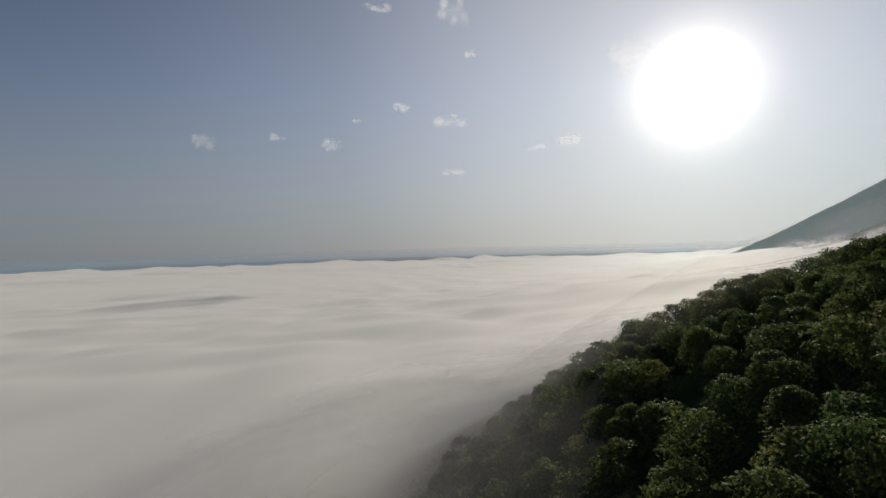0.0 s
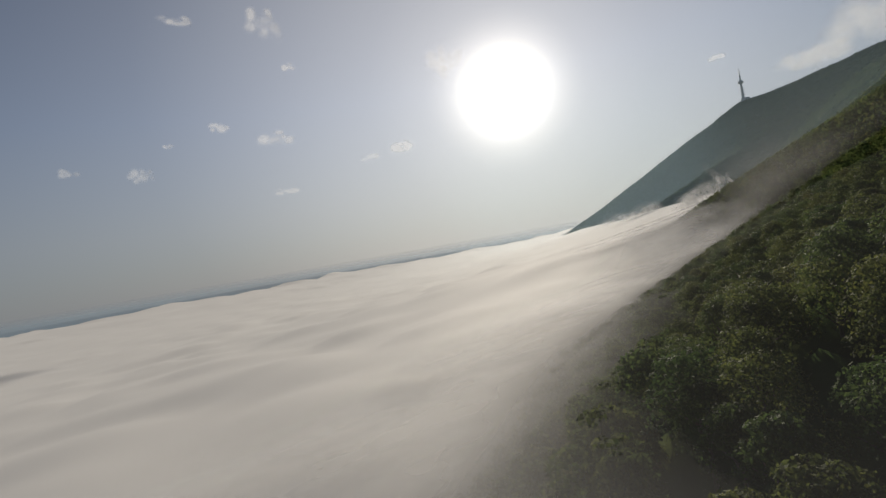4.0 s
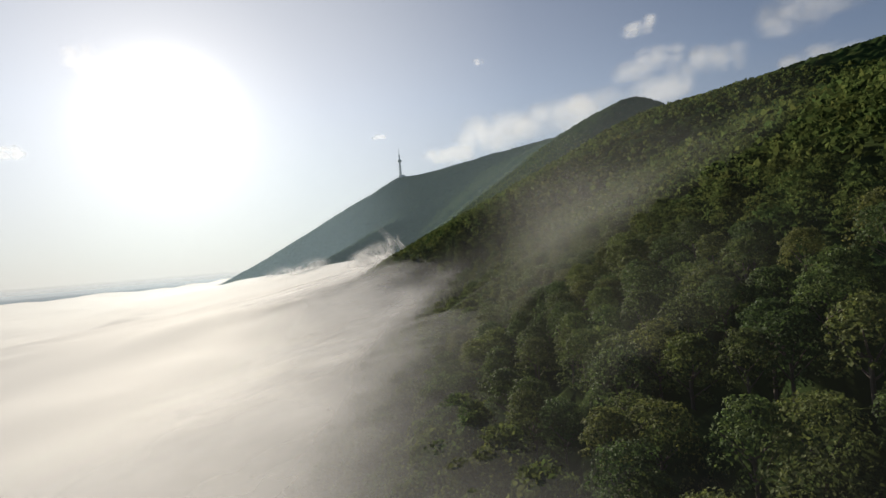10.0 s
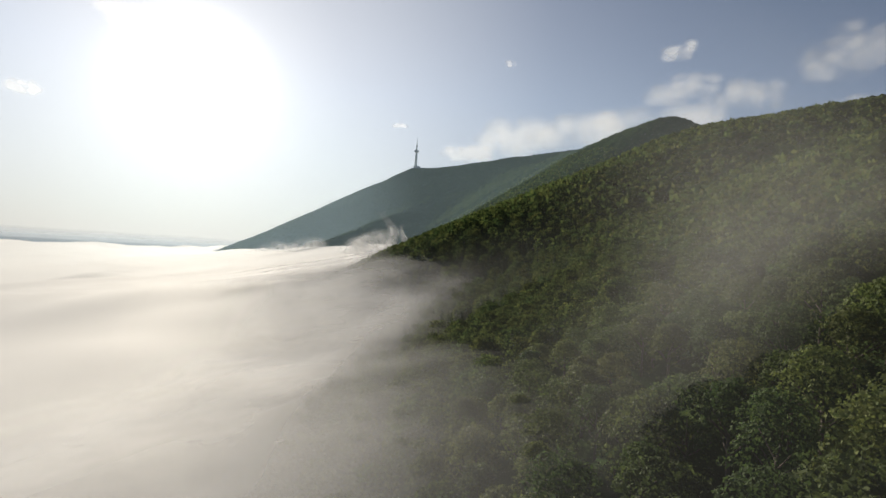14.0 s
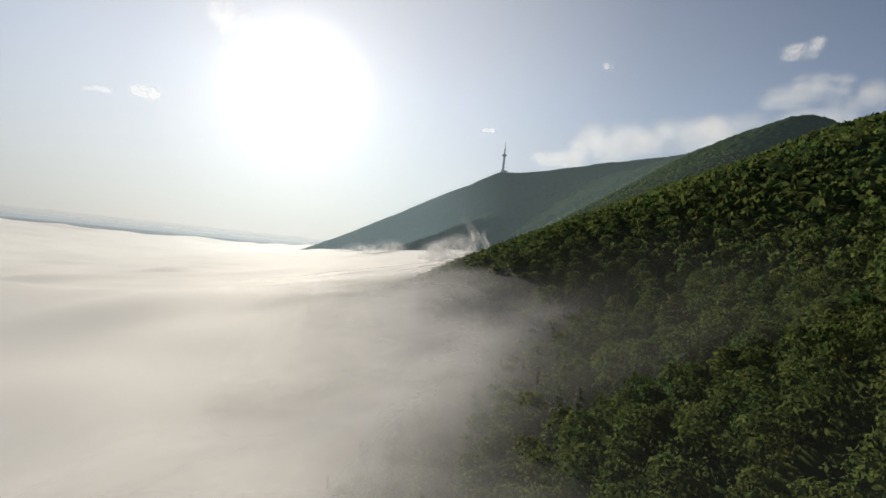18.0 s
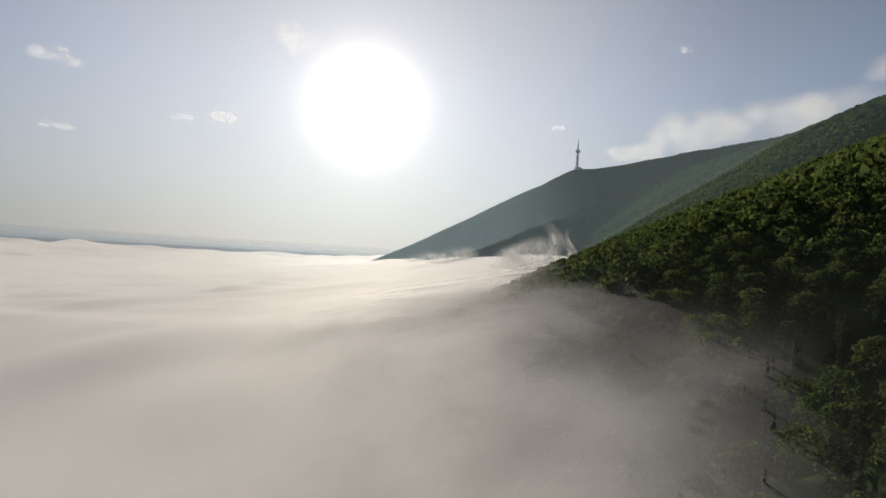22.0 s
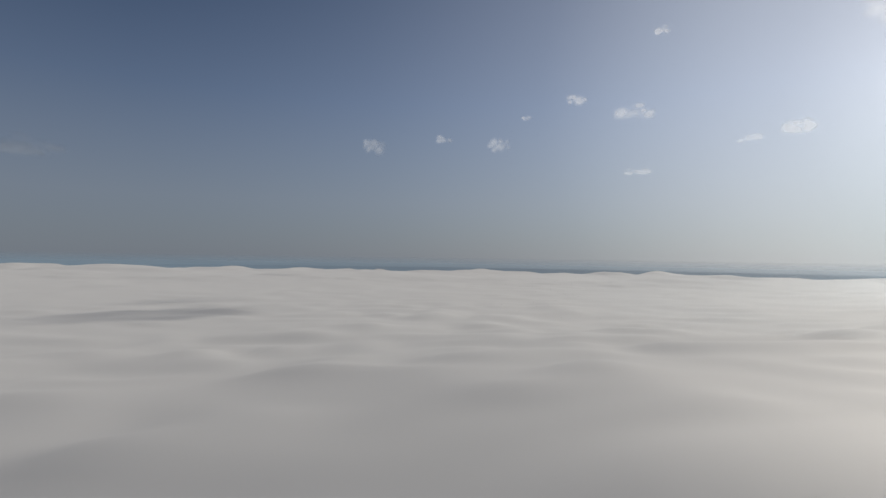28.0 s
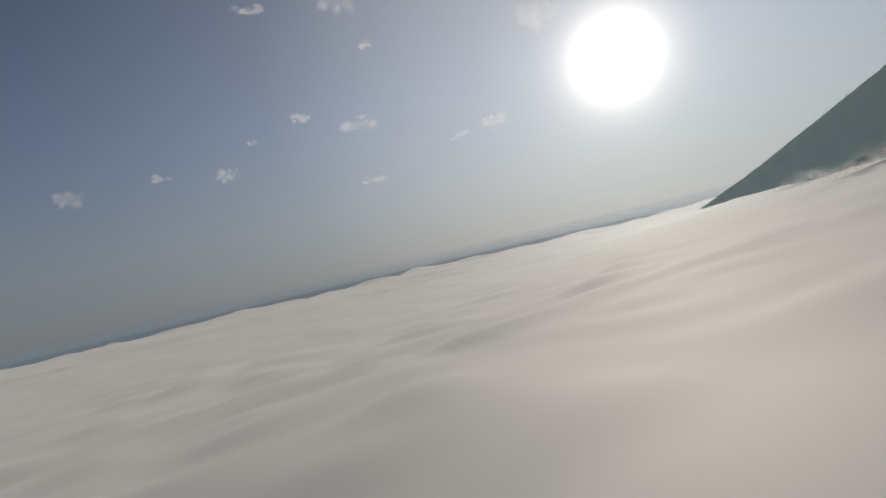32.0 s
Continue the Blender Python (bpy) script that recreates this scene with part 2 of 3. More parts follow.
# upper edge of the fog along the slope, and its height there
EDGE = [(-824, 16), (0, 16), (82, -16), (247, -29), (428, -12), (527, 0), (626, -49), (807, -66), (1029, -49), (1318, -91), (1948, -494), (2882, -824)]
BRIM = [(-824, -48), (0, -31), (60, -25), (95, -17), (130, -20), (165, -27), (222, -22), (264, -26), (313, -22), (362, -25), (420, -30), (490, -25), (560, -13), (630, -5), (729, -5), (840, -8), (1050, 0), (1260, 7), (1540, -8), (2100, -36), (3080, -60)]


def billow(x, y, size, seed):
    return np.sqrt(fbm(x, y, size, 2, seed, 0.42) ** 2 + 0.03) - 0.33


def fog_top(x, y):
    a, c = slope_coords(x, y)
    brim = glide(a, BRIM, 30)
    out = np.maximum(glide(a, EDGE) - c, 0)
    r = np.hypot(x - 250, y - 250)
    z = brim + (-106 - brim) * (1 - np.exp(-out / 390.0))
    calm = 1 - 0.55 * np.clip((r - 900) / 600, 0, 1)
    z = z + calm * np.clip(1.5 + out / 30, 1.5, 10) * (0.6 * fbm(x, y, 320, 2, 21, 0.4) + 1.2 * billow(x + 900, y, 100, 33))
    z = z + 9 * calm * np.clip((out - 150) / 350, 0, 1) * billow(x - 300, y * 1.3, 120, 71)
    z = z + 24 * np.clip((r - 1300) / 900, 0, 1) * billow(x, y + 500, 380, 51) + 34 * np.clip((r - 2300) / 500, 0, 1) * billow(x + 400, y, 240, 53)
    # a higher bank far out over the plain
    z = z + 40 * np.clip((r - 1200) / 1500, 0, 1) * np.clip((-0.3 * x + y - 900) / 1600, 0, 1)
    return z


def grid_mesh(name, xs, ys, zs, quads_keep=None):
    """A sheet through the points of a grid (2D arrays)."""
    r, c = xs.shape
    co = np.stack([xs, ys, zs], -1).reshape(-1, 3).astype(np.float32)
    i = np.arange((r - 1) * (c - 1))
    i = i // (c - 1) * c + i % (c - 1)
    f = np.stack([i, i + 1, i + c + 1, i + c], 1)
    if quads_keep is not None:
        f = f[quads_keep.reshape(-1)]
    me = bpy.data.meshes.new(name)
    me.vertices.add(len(co))
    me.vertices.foreach_set("co", co.ravel())
    me.loops.add(f.size)
    me.loops.foreach_set("vertex_index", f.ravel().astype(np.int32))
    me.polygons.add(len(f))
    me.polygons.foreach_set("loop_start", np.arange(0, f.size, 4, dtype=np.int32))
    me.polygons.foreach_set("use_smooth", np.ones(len(f), dtype=bool))
    me.update(calc_edges=True)
    return me


def quads_mesh(name, co):
    """Loose quads from an (n, 4, 3) array."""
    n = len(co)
    me = bpy.data.meshes.new(name)
    me.vertices.add(4 * n)
    me.vertices.foreach_set("co", co.astype(np.float32).ravel())
    me.loops.add(4 * n)
    me.loops.foreach_set("vertex_index", np.arange(4 * n, dtype=np.int32))
    me.polygons.add(n)
    me.polygons.foreach_set("loop_start", np.arange(0, 4 * n, 4, dtype=np.int32))
    me.update(calc_edges=True)
    return me


def put(name, me, material, label="", category="", group="", kind="", parent=None):
    ob = new(name, me)
    if material:
        me.materials.append(material)
    if parent:
        ob.parent = parent
    return tagged(ob, label, category, group, kind)


# ground under the trees, one sheet
a_, c_ = np.meshgrid(np.arange(-900, 3500, 25.0), np.arange(-1000, 1500, 20.0), indexing="ij")
x_, y_ = from_slope(a_, c_)
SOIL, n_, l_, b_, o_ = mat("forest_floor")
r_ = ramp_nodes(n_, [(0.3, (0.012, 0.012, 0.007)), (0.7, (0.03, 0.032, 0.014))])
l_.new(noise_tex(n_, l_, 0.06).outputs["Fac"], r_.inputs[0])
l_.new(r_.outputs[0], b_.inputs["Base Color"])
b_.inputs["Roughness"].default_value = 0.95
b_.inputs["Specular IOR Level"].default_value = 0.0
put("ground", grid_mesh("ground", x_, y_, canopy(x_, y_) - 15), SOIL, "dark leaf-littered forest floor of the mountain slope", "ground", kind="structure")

# far woods: closed canopy of crowns
rng = np.random.default_rng(7)


def crown_bumps(x, y, size, seed):
    """Rounded crowns, one in each cell of a jittered grid, 0 to 1."""
    gx, gy = np.floor(x / size).astype(np.int64), np.floor(y / size).astype(np.int64)
    best = np.zeros_like(x)
    for i in (-1, 0, 1):
        for j in (-1, 0, 1):
            cx, cy = gx + i, gy + j
            n = (cx * 374761393 + cy * 668265263 + seed * 974634777) & 0x7FFFFFFF
            n = ((n ^ (n >> 13)) * 1274126177) & 0x7FFFFFFF
            n2 = (n * 48271 + 11) & 0x7FFFFFFF
            jx, jy = (n & 1023) / 1023.0, (n2 & 1023) / 1023.0
            hh = 0.65 + 0.35 * ((n >> 10) & 255) / 255
            d2 = ((x / size - cx - 0.15 - 0.7 * jx) ** 2 + (y / size - cy - 0.15 - 0.7 * jy) ** 2) / 0.62
            best = np.maximum(best, hh * np.sqrt(np.maximum(1 - d2, 0)))
    return best


def far_woods(a0, a1, c0, c1, step, size, seed, label, below=0):
    """Closed canopy of rounded crowns."""
    a, c = np.meshgrid(np.arange(a0, a1 + 0.1, step), np.arange(c0, c1 + 0.1, step), indexing="ij")
    a = a + rng.uniform(-0.35, 0.35, a.shape) * step
    c = c + rng.uniform(-0.35, 0.35, c.shape) * step
    x, y = from_slope(a, c)
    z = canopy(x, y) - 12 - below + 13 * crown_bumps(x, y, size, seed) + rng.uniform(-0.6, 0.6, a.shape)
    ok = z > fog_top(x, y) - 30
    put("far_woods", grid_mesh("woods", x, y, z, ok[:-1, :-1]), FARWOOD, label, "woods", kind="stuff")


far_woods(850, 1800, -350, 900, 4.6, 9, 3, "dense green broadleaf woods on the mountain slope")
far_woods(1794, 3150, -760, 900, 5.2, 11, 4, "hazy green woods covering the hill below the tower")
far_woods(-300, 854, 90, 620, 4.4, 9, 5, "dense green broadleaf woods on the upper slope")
# filler sheet under the near crowns; the darker green paints the shade in the gaps
far_woods(-60, 860, -160, 94, 2.6, 7, 6, "lower boughs and undergrowth between the crowns, shade put into their dark green", 6)


# ---- trees ----
SPRUCE = make_leaf("needles", (0.012, 0.024, 0.010), (0.022, 0.040, 0.015), (0.04, 0.06, 0.02), True)
def leaf_quads(lobes, count, size, rng):
    """Leaf sprays lying on and in the lobes of a crown: (n, 4, 3)."""
    lobes = np.array(lobes)
    area = lobes[:, 3] ** 2
    pick = rng.choice(len(lobes), count, p=area / area.sum())
    d = rng.normal(size=(count, 3))
    d[:, 2] = np.abs(d[:, 2]) * 0.9 + 0.15 * d[:, 2]
    d /= np.linalg.norm(d, axis=1)[:, None]
    rad = lobes[pick, 3] * rng.uniform(0.8, 1.08, count)
    p = lobes[pick, :3] + d * rad[:, None] * np.array([1, 1, 0.85])
    n = d + rng.normal(size=(count, 3)) * 0.38
    n /= np.linalg.norm(n, axis=1)[:, None]
    t = np.cross(n, rng.normal(size=(count, 3)))
    t /= np.linalg.norm(t, axis=1)[:, None]
    b = np.cross(n, t)
    s = size * rng.uniform(0.6, 1.3, count)[:, None]
    q = np.stack([p - t * s, p - b * s * 0.55 - n * s * 0.15, p + t * s, p + b * s * 0.55 - n * s * 0.15], 1)
    return q


def broadleaf_lobes(rng, radius, height, lobes):
    """Billows of a broad crown: (x, y, z, radius)."""
    out = [(0, 0, height - radius * 1.05, radius * 0.7)]
    for k in range(lobes):
        an, ring = k * 2.4 + rng.uniform(-0.3, 0.3), math.sqrt((k + 0.5) / lobes)
        lift = math.sqrt(max(1 - ring ** 2, 0.0))
        r = radius * rng.uniform(0.88, 1.06)
        out.append((math.cos(an) * r * 0.86 * ring, math.sin(an) * r * 0.86 * ring, height - radius * 1.05 + lift * r * 0.86 - 0.95 * radius * ring ** 4, radius * rng.uniform(0.17, 0.29)))
    return out


def conifer_quads(rng, height, radius, count, size):
    """Drooping sprays of a spruce in whorls: (n, 4, 3), tip at the top."""
    h = rng.uniform(0, 1, count) ** 0.75
    an = rng.uniform(0, 2 * math.pi, count)
    whorl = 0.75 + 0.25 * np.cos(h * height * 2.6)
    rad = h * radius * whorl * rng.uniform(0.35, 1.05, count)
    p = np.stack([np.cos(an) * rad, np.sin(an) * rad, -h * height * 0.9 - rad * 0.25], 1)
    t = np.stack([np.cos(an), np.sin(an), np.full(count, -0.45)], 1) + rng.normal(size=(count, 3)) * 0.2
    t /= np.linalg.norm(t, axis=1)[:, None]
    b = np.cross(t, np.array([0, 0, 1.0])) + rng.normal(size=(count, 3)) * 0.25
    b /= np.linalg.norm(b, axis=1)[:, None]
    s = (size * rng.uniform(0.6, 1.2, count) * (0.45 + 0.55 * h))[:, None]
    return np.stack([p - t * s, p - b * s * 0.45, p + t * s, p + b * s * 0.45], 1)


def tri_mesh_trunk(rng, height, r0, limbs):
    bm = bmesh.new()
    def limb(p, q, ra, rb):
        d = (q - p)
        m = Matrix.Translation((p + q) / 2) @ d.to_track_quat("Z", "Y").to_matrix().to_4x4()
        bmesh.ops.create_cone(bm, segments=7, radius1=ra, radius2=rb, depth=d.length, matrix=m, cap_ends=False)
    top = Vector((rng.uniform(-0.3, 0.3), rng.uniform(-0.3, 0.3), height * 0.62))
    limb(Vector((0, 0, -1.5)), top, r0, r0 * 0.55)
    for k in range(limbs):
        an = k * 2.4 + rng.uniform(-0.3, 0.3)
        s = top * rng.uniform(0.72, 1.0)
        limb(s, s + Vector((math.cos(an) * 2.6, math.sin(an) * 2.6, rng.uniform(1.8, 3.2))), r0 * 0.4, r0 * 0.12)
    me = bpy.data.meshes.new("trunk")
    bm.to_mesh(me)
    bm.free()
    me.materials.append(BARK)
    return me


TREES = []
for v in range(7):
    rr = np.random.default_rng(20 + v)
    rad, hgt = (3.5, 4.2, 4.7, 3.8, 3.1, 4.4, 5.0)[v], (13, 14.5, 15, 13.5, 12, 16, 15)[v]
    lobes = broadleaf_lobes(rr, rad, hgt, 66)
    trunk = tri_mesh_trunk(rr, hgt, 0.28, 6)
    crown = quads_mesh("crown", leaf_quads(lobes, 2200, 0.21, rr))
    crown.materials.append(LEAF)
    TREES.append((trunk, crown, rad, hgt, lobes))
for v in range(2):
    rr = np.random.default_rng(60 + v)
    hgt = (17.0, 15.0)[v]
    trunk = tri_mesh_trunk(rr, hgt * 1.3, 0.17, 0)
    crown = quads_mesh("crown", conifer_quads(rr, hgt, 2.9, 1900, 0.42) + np.array([0, 0, hgt]))
    crown.materials.append(SPRUCE)
    TREES.append((trunk, crown, 2.9, hgt, None))


def tree(v, m):
    """One tree: its trunk with limbs, and its crown."""
    trunk, crown = TREES[v][:2]
    ob = new("spruce" if v > 6 else "tree", trunk)
    cw = new("crown", crown)
    cw.parent = ob
    ob.matrix_world = m
    if v > 6:
        return tagged(ob, "slender dark green spruce among the broadleaf trees", "tree", "spruces on the slope")
    words = ("tall broadleaf tree with a dense rounded green crown", "broad spreading beech with a wide green crown", "small broadleaf tree with a narrow yellowish green crown")
    return tagged(ob, words[1 if TREES[v][2] > 4.3 else 2 if TREES[v][2] < 3.4 else 0], "tree", "trees on the slope")


def plant(spacing, a0, a1, c0, c1, seed):
    g = np.random.default_rng(seed)
    a, c = np.meshgrid(np.arange(a0, a1, spacing), np.arange(c0, c1, spacing), indexing="ij")
    a, c = a.ravel() + g.uniform(-0.42, 0.42, a.size) * spacing, c.ravel() + g.uniform(-0.42, 0.42, a.size) * spacing
    x, y = from_slope(a, c)
    return a, c, x, y, canopy(x, y), g


a_, c_, x_, y_, z_, g_ = plant(6.9, -60, 860, -150, 100, 31)
up_ = c_ - glide(a_, EDGE)
# spruces stand in loose clumps
kind_ = np.where((fbm(x_, y_, 60, 2, 77) > 0.30) & (g_.uniform(size=len(a_)) < 0.45) & (a_ > 360), g_.integers(7, 9, len(a_)), g_.integers(0, 7, len(a_)))
kind_ = np.where((fbm(x_, y_, 60, 2, 79) > 0.12) & (g_.uniform(size=len(a_)) < 0.4) & (a_ > 430) & (a_ < 620), g_.integers(7, 9, len(a_)), kind_)
kind_ = np.where((np.hypot(a_ - 640, c_ + 62) < 40) & (g_.uniform(size=len(a_)) < 0.5), 7, kind_)
shown = z_ > fog_top(x_, y_) - 22
near = shown & (up_ > -38) & (up_ < 6) & (a_ > 22) & (a_ < 350)
for i in np.where(near)[0]:
    v = int(kind_[i])
    s = g_.uniform(0.85, 1.18)
    m = pose(x_[i], y_[i], z_[i] - TREES[v][3] * s + g_.uniform(-1.2, 1.2) + (2.5 if v > 6 else 0), 0, 0, g_.uniform(0, 360)) @ Matrix.Diagonal((s, s, s, 1))
    tree(v, m)


# the rest of the wood
def wood(count, size, needles, needle_size, seed):
    return [leaf_quads(t[4], count, size, np.random.default_rng(seed + k)) - np.array([0, 0, t[3]]) if t[4] else conifer_quads(np.random.default_rng(seed + k), t[3], t[2], needles, needle_size) for k, t in enumerate(TREES)]


fine, coarse, sparse = wood(620, 0.38, 480, 0.58, 70), wood(84, 0.92, 84, 1.0, 80), wood(16, 2.0, 16, 2.0, 90)
parts, spruces = [], []


def add_wood(idx, kinds, a, c, x, y, z, pick):
    for i in idx:
        v = int(kinds[i])
        q = pick(i)[v]
        an, s = g_.uniform(0, 2 * math.pi), g_.uniform(0.85, 1.2)
        ca, sa = math.cos(an) * s, math.sin(an) * s
        qq = np.empty_like(q)
        qq[..., 0] = q[..., 0] * ca - q[..., 1] * sa + x[i]
        qq[..., 1] = q[..., 0] * sa + q[..., 1] * ca + y[i]
        qq[..., 2] = q[..., 2] * s + z[i] + g_.uniform(-1.2, 1.2) + (3 if v > 6 else 0)
        (spruces if v > 6 else parts).append(qq)


add_wood(np.where(~near & shown)[0], kind_, a_, c_, x_, y_, z_, lambda i: fine if up_[i] < 24 and 10 < a_[i] < 600 else coarse if up_[i] < 70 else sparse)
for box in ((-40, 860, 100, 330), (860, 1250, -230, 330), (1250, 1700, -300, 420)):
    a2, c2, x2, y2, z2, g2 = plant(8.0 if box[0] < 1200 else 10.5, box[0], box[1], box[2], box[3], 32)
    k2 = np.where((fbm(x2, y2, 80, 2, 78) > 0.35) & (g2.uniform(size=len(a2)) < 0.4), g2.integers(7, 9, len(a2)), g2.integers(0, 7, len(a2)))
    add_wood(np.where(z2 > fog_top(x2, y2) - 1)[0], k2, a2, c2, x2, y2, z2, lambda i: sparse)
put("woods", quads_mesh("woods", np.concatenate(parts)), CANOPY, "dense green broadleaf trees clothing the slope", "woods", kind="stuff")
put("spruce_clumps", quads_mesh("spruce_clumps", np.concatenate(spruces)), SPRUCE, "dark green spruces scattered through the broadleaf wood", "woods", kind="stuff")

# ---- television tower on the summit ----
CONC, n_, l_, b_, o_ = mat("tower_concrete")
b_.inputs["Base Color"].default_value = (0.62, 0.62, 0.61, 1)
b_.inputs["Roughness"].default_value = 0.8


def lathe(profile, seg=16):
    bm = bmesh.new()
    rings = [[bm.verts.new((r * math.cos(2 * math.pi * k / seg), r * math.sin(2 * math.pi * k / seg), z)) for k in range(seg)] for r, z in profile]
    for p, q in zip(rings, rings[1:]):
        for k in range(seg):
            bm.faces.new((p[k], p[(k + 1) % seg], q[(k + 1) % seg], q[k]))
    bm.faces.new(rings[-1])
    bm.faces.new(rings[0][::-1])
    return bm


def part(name, bm, material, parent, label=""):
    me = bpy.data.meshes.new(name)
    bm.to_mesh(me)
    bm.free()
    me.materials.append(material)
    ob = new(name, me)
    ob.parent = parent
    return tagged(ob, label)


DARK = mat("tower_steel")[0]
DARK.node_tree.nodes["Principled BSDF"].inputs["Base Color"].default_value = (0.16, 0.17, 0.18, 1)
DARK.node_tree.nodes["Principled BSDF"].inputs["Metallic"].default_value = 0.6
DARK.node_tree.nodes["Principled BSDF"].inputs["Roughness"].default_value = 0.5
TOWER = Vector((2381, 1345, float(canopy(np.array([2381.0]), np.array([1345.0]))[0]) - 3))
tower = tagged(new("television_tower"), "tall grey concrete television tower on the wooded summit", "tower")
tower.location, tower.scale = TOWER, (0.98, 0.98, 0.98)
part("shaft", lathe([(7.2, -30), (6.2, 0), (5.0, 40), (4.4, 76)], 20), CONC, tower)
pod = part("pod", lathe([(4.4, 72), (6.5, 74), (10.8, 78), (11.2, 79.5), (11.2, 82.5), (8.5, 84), (8.0, 87), (4.2, 89)], 24), CONC, tower)
part("window_band", lathe([(11.3, 79.9), (11.45, 80.2), (11.45, 81.8), (11.3, 82.1)], 24), DARK, pod, "dark glazed band")
for z0 in (24, 38, 52):
    part("platform", lathe([(5.6, z0), (8.6, z0 + 0.8), (8.6, z0 + 2.0), (5.4, z0 + 2.2)], 20), CONC, tower)
part("upper_shaft", lathe([(3.3, 88), (2.9, 104)], 14), CONC, tower)
part("antenna_drum", lathe([(2.9, 103), (3.6, 104), (3.6, 110), (1.8, 111)], 14), DARK, tower)
mast = part("mast", lathe([(1.7, 110), (1.4, 124), (1.0, 125), (0.8, 138), (0.35, 147)], 10), CONC, tower)
for z0 in (115, 119, 129):
    part("ring", lathe([(1.6, z0), (2.3, z0 + 0.3), (2.3, z0 + 0.9), (1.5, z0 + 1.2)], 10), DARK, mast)
bm = bmesh.new()
bmesh.ops.create_cube(bm, size=1.0, matrix=Matrix.Translation((4, -6, 2)) @ Matrix.Diagonal((34, 22, 16, 1)))
bmesh.ops.bevel(bm, geom=bm.edges[:], offset=0.5, segments=1, affect="EDGES")
part("base_building", bm, CONC, tower)

# a thin lattice mast lower on the same hill
aerial = tagged(new("radio_mast"), "thin steel radio mast among the trees of the far hill", "mast")
aerial.location = (1999, 1540, float(canopy(np.array([1999.2]), np.array([1540.0]))[0]) - 2)
for k in range(3):
    an = k * 2.094
    bm = bmesh.new()
    bmesh.ops.create_cone(bm, segments=6, radius1=0.45, radius2=0.3, depth=34, matrix=Matrix.Translation((math.cos(an) * 1.2, math.sin(an) * 1.2, 9)))
    part("leg", bm, DARK, aerial)
for k in range(8):
    part("brace", lathe([(1.3, -4 + 3.6 * k), (1.7, -3.9 + 3.6 * k), (1.7, -3.6 + 3.6 * k), (1.3, -3.5 + 3.6 * k)], 8), DARK, aerial)

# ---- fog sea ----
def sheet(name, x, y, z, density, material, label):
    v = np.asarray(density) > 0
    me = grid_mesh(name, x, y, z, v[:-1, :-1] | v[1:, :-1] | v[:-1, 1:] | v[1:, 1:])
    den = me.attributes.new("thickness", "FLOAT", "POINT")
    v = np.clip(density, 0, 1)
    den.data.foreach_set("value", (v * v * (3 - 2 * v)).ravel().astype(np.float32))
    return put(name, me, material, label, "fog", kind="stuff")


def square(x0, x1, y0, y1, step):
    return np.meshgrid(np.arange(x0, x1 + 0.1, step), np.arange(y0, y1 + 0.1, step), indexing="ij")


x_, y_ = square(-2900, 3100, -500, 3300, 15)
z_ = fog_top(x_, y_)
a_, c_ = slope_coords(x_, y_)
deep = z_ - canopy(x_, y_)
# the body of the fog lies a little below its top near the slope, under looser layers
low = 10 * np.clip(1 - deep / 55, 0, 1)
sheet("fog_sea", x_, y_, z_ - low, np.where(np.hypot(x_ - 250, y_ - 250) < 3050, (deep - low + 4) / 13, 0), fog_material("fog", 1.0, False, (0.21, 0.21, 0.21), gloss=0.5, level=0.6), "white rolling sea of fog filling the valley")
x_, y_ = square(-250, 1150, -300, 1000, 8)
z_, ground_ = fog_top(x_, y_), canopy(x_, y_)
low = 10 * np.clip(1 - (z_ - ground_) / 55, 0, 1)
along = slope_coords(x_, y_)[0]
more = np.interp(along, [20, 100, 160, 200, 420, 520, 640, 800], [1.0, 1.15, 1.0, 0.9, 0.9, 1.1, 1.1, 1.0])
rim = np.clip((720 - np.hypot(x_ - 350, y_ - 250)) / 150, 0, 1)
for k, (lift, alpha) in enumerate(((-7, 0.5), (-3, 0.5), (1, 0.44), (5, 0.32))):
    top = z_ + lift + 2 * fbm(x_, y_, 60, 3, 40 + k)
    deep = top - ground_
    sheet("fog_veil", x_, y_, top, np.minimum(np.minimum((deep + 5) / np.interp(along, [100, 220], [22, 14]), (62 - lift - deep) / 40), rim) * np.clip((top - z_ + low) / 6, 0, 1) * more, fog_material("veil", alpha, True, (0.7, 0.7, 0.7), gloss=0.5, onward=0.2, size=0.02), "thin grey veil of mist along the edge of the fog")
# mist that hangs over the tree tops, thinning upward
MIST = fog_material("mist", 0.13, True, (0.5, 0.5, 0.5), onward=0.3, size=0.016, level=0.8)
a_, c_ = np.meshgrid(np.arange(60, 900, 6.0), np.arange(-150, 130, 5.0), indexing="ij")
x_, y_ = from_slope(a_, c_)
z_ = canopy(x_, y_) + 7 + 3 * fbm(x_, y_, 40, 3, 90)
high = z_ - fog_top(x_, y_)
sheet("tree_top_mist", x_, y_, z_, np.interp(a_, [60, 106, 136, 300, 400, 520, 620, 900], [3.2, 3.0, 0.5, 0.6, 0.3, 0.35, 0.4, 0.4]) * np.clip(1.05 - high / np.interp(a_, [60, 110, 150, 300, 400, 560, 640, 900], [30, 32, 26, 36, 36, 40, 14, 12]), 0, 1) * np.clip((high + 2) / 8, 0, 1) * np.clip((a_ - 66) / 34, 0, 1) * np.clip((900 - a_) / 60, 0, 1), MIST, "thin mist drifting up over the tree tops")
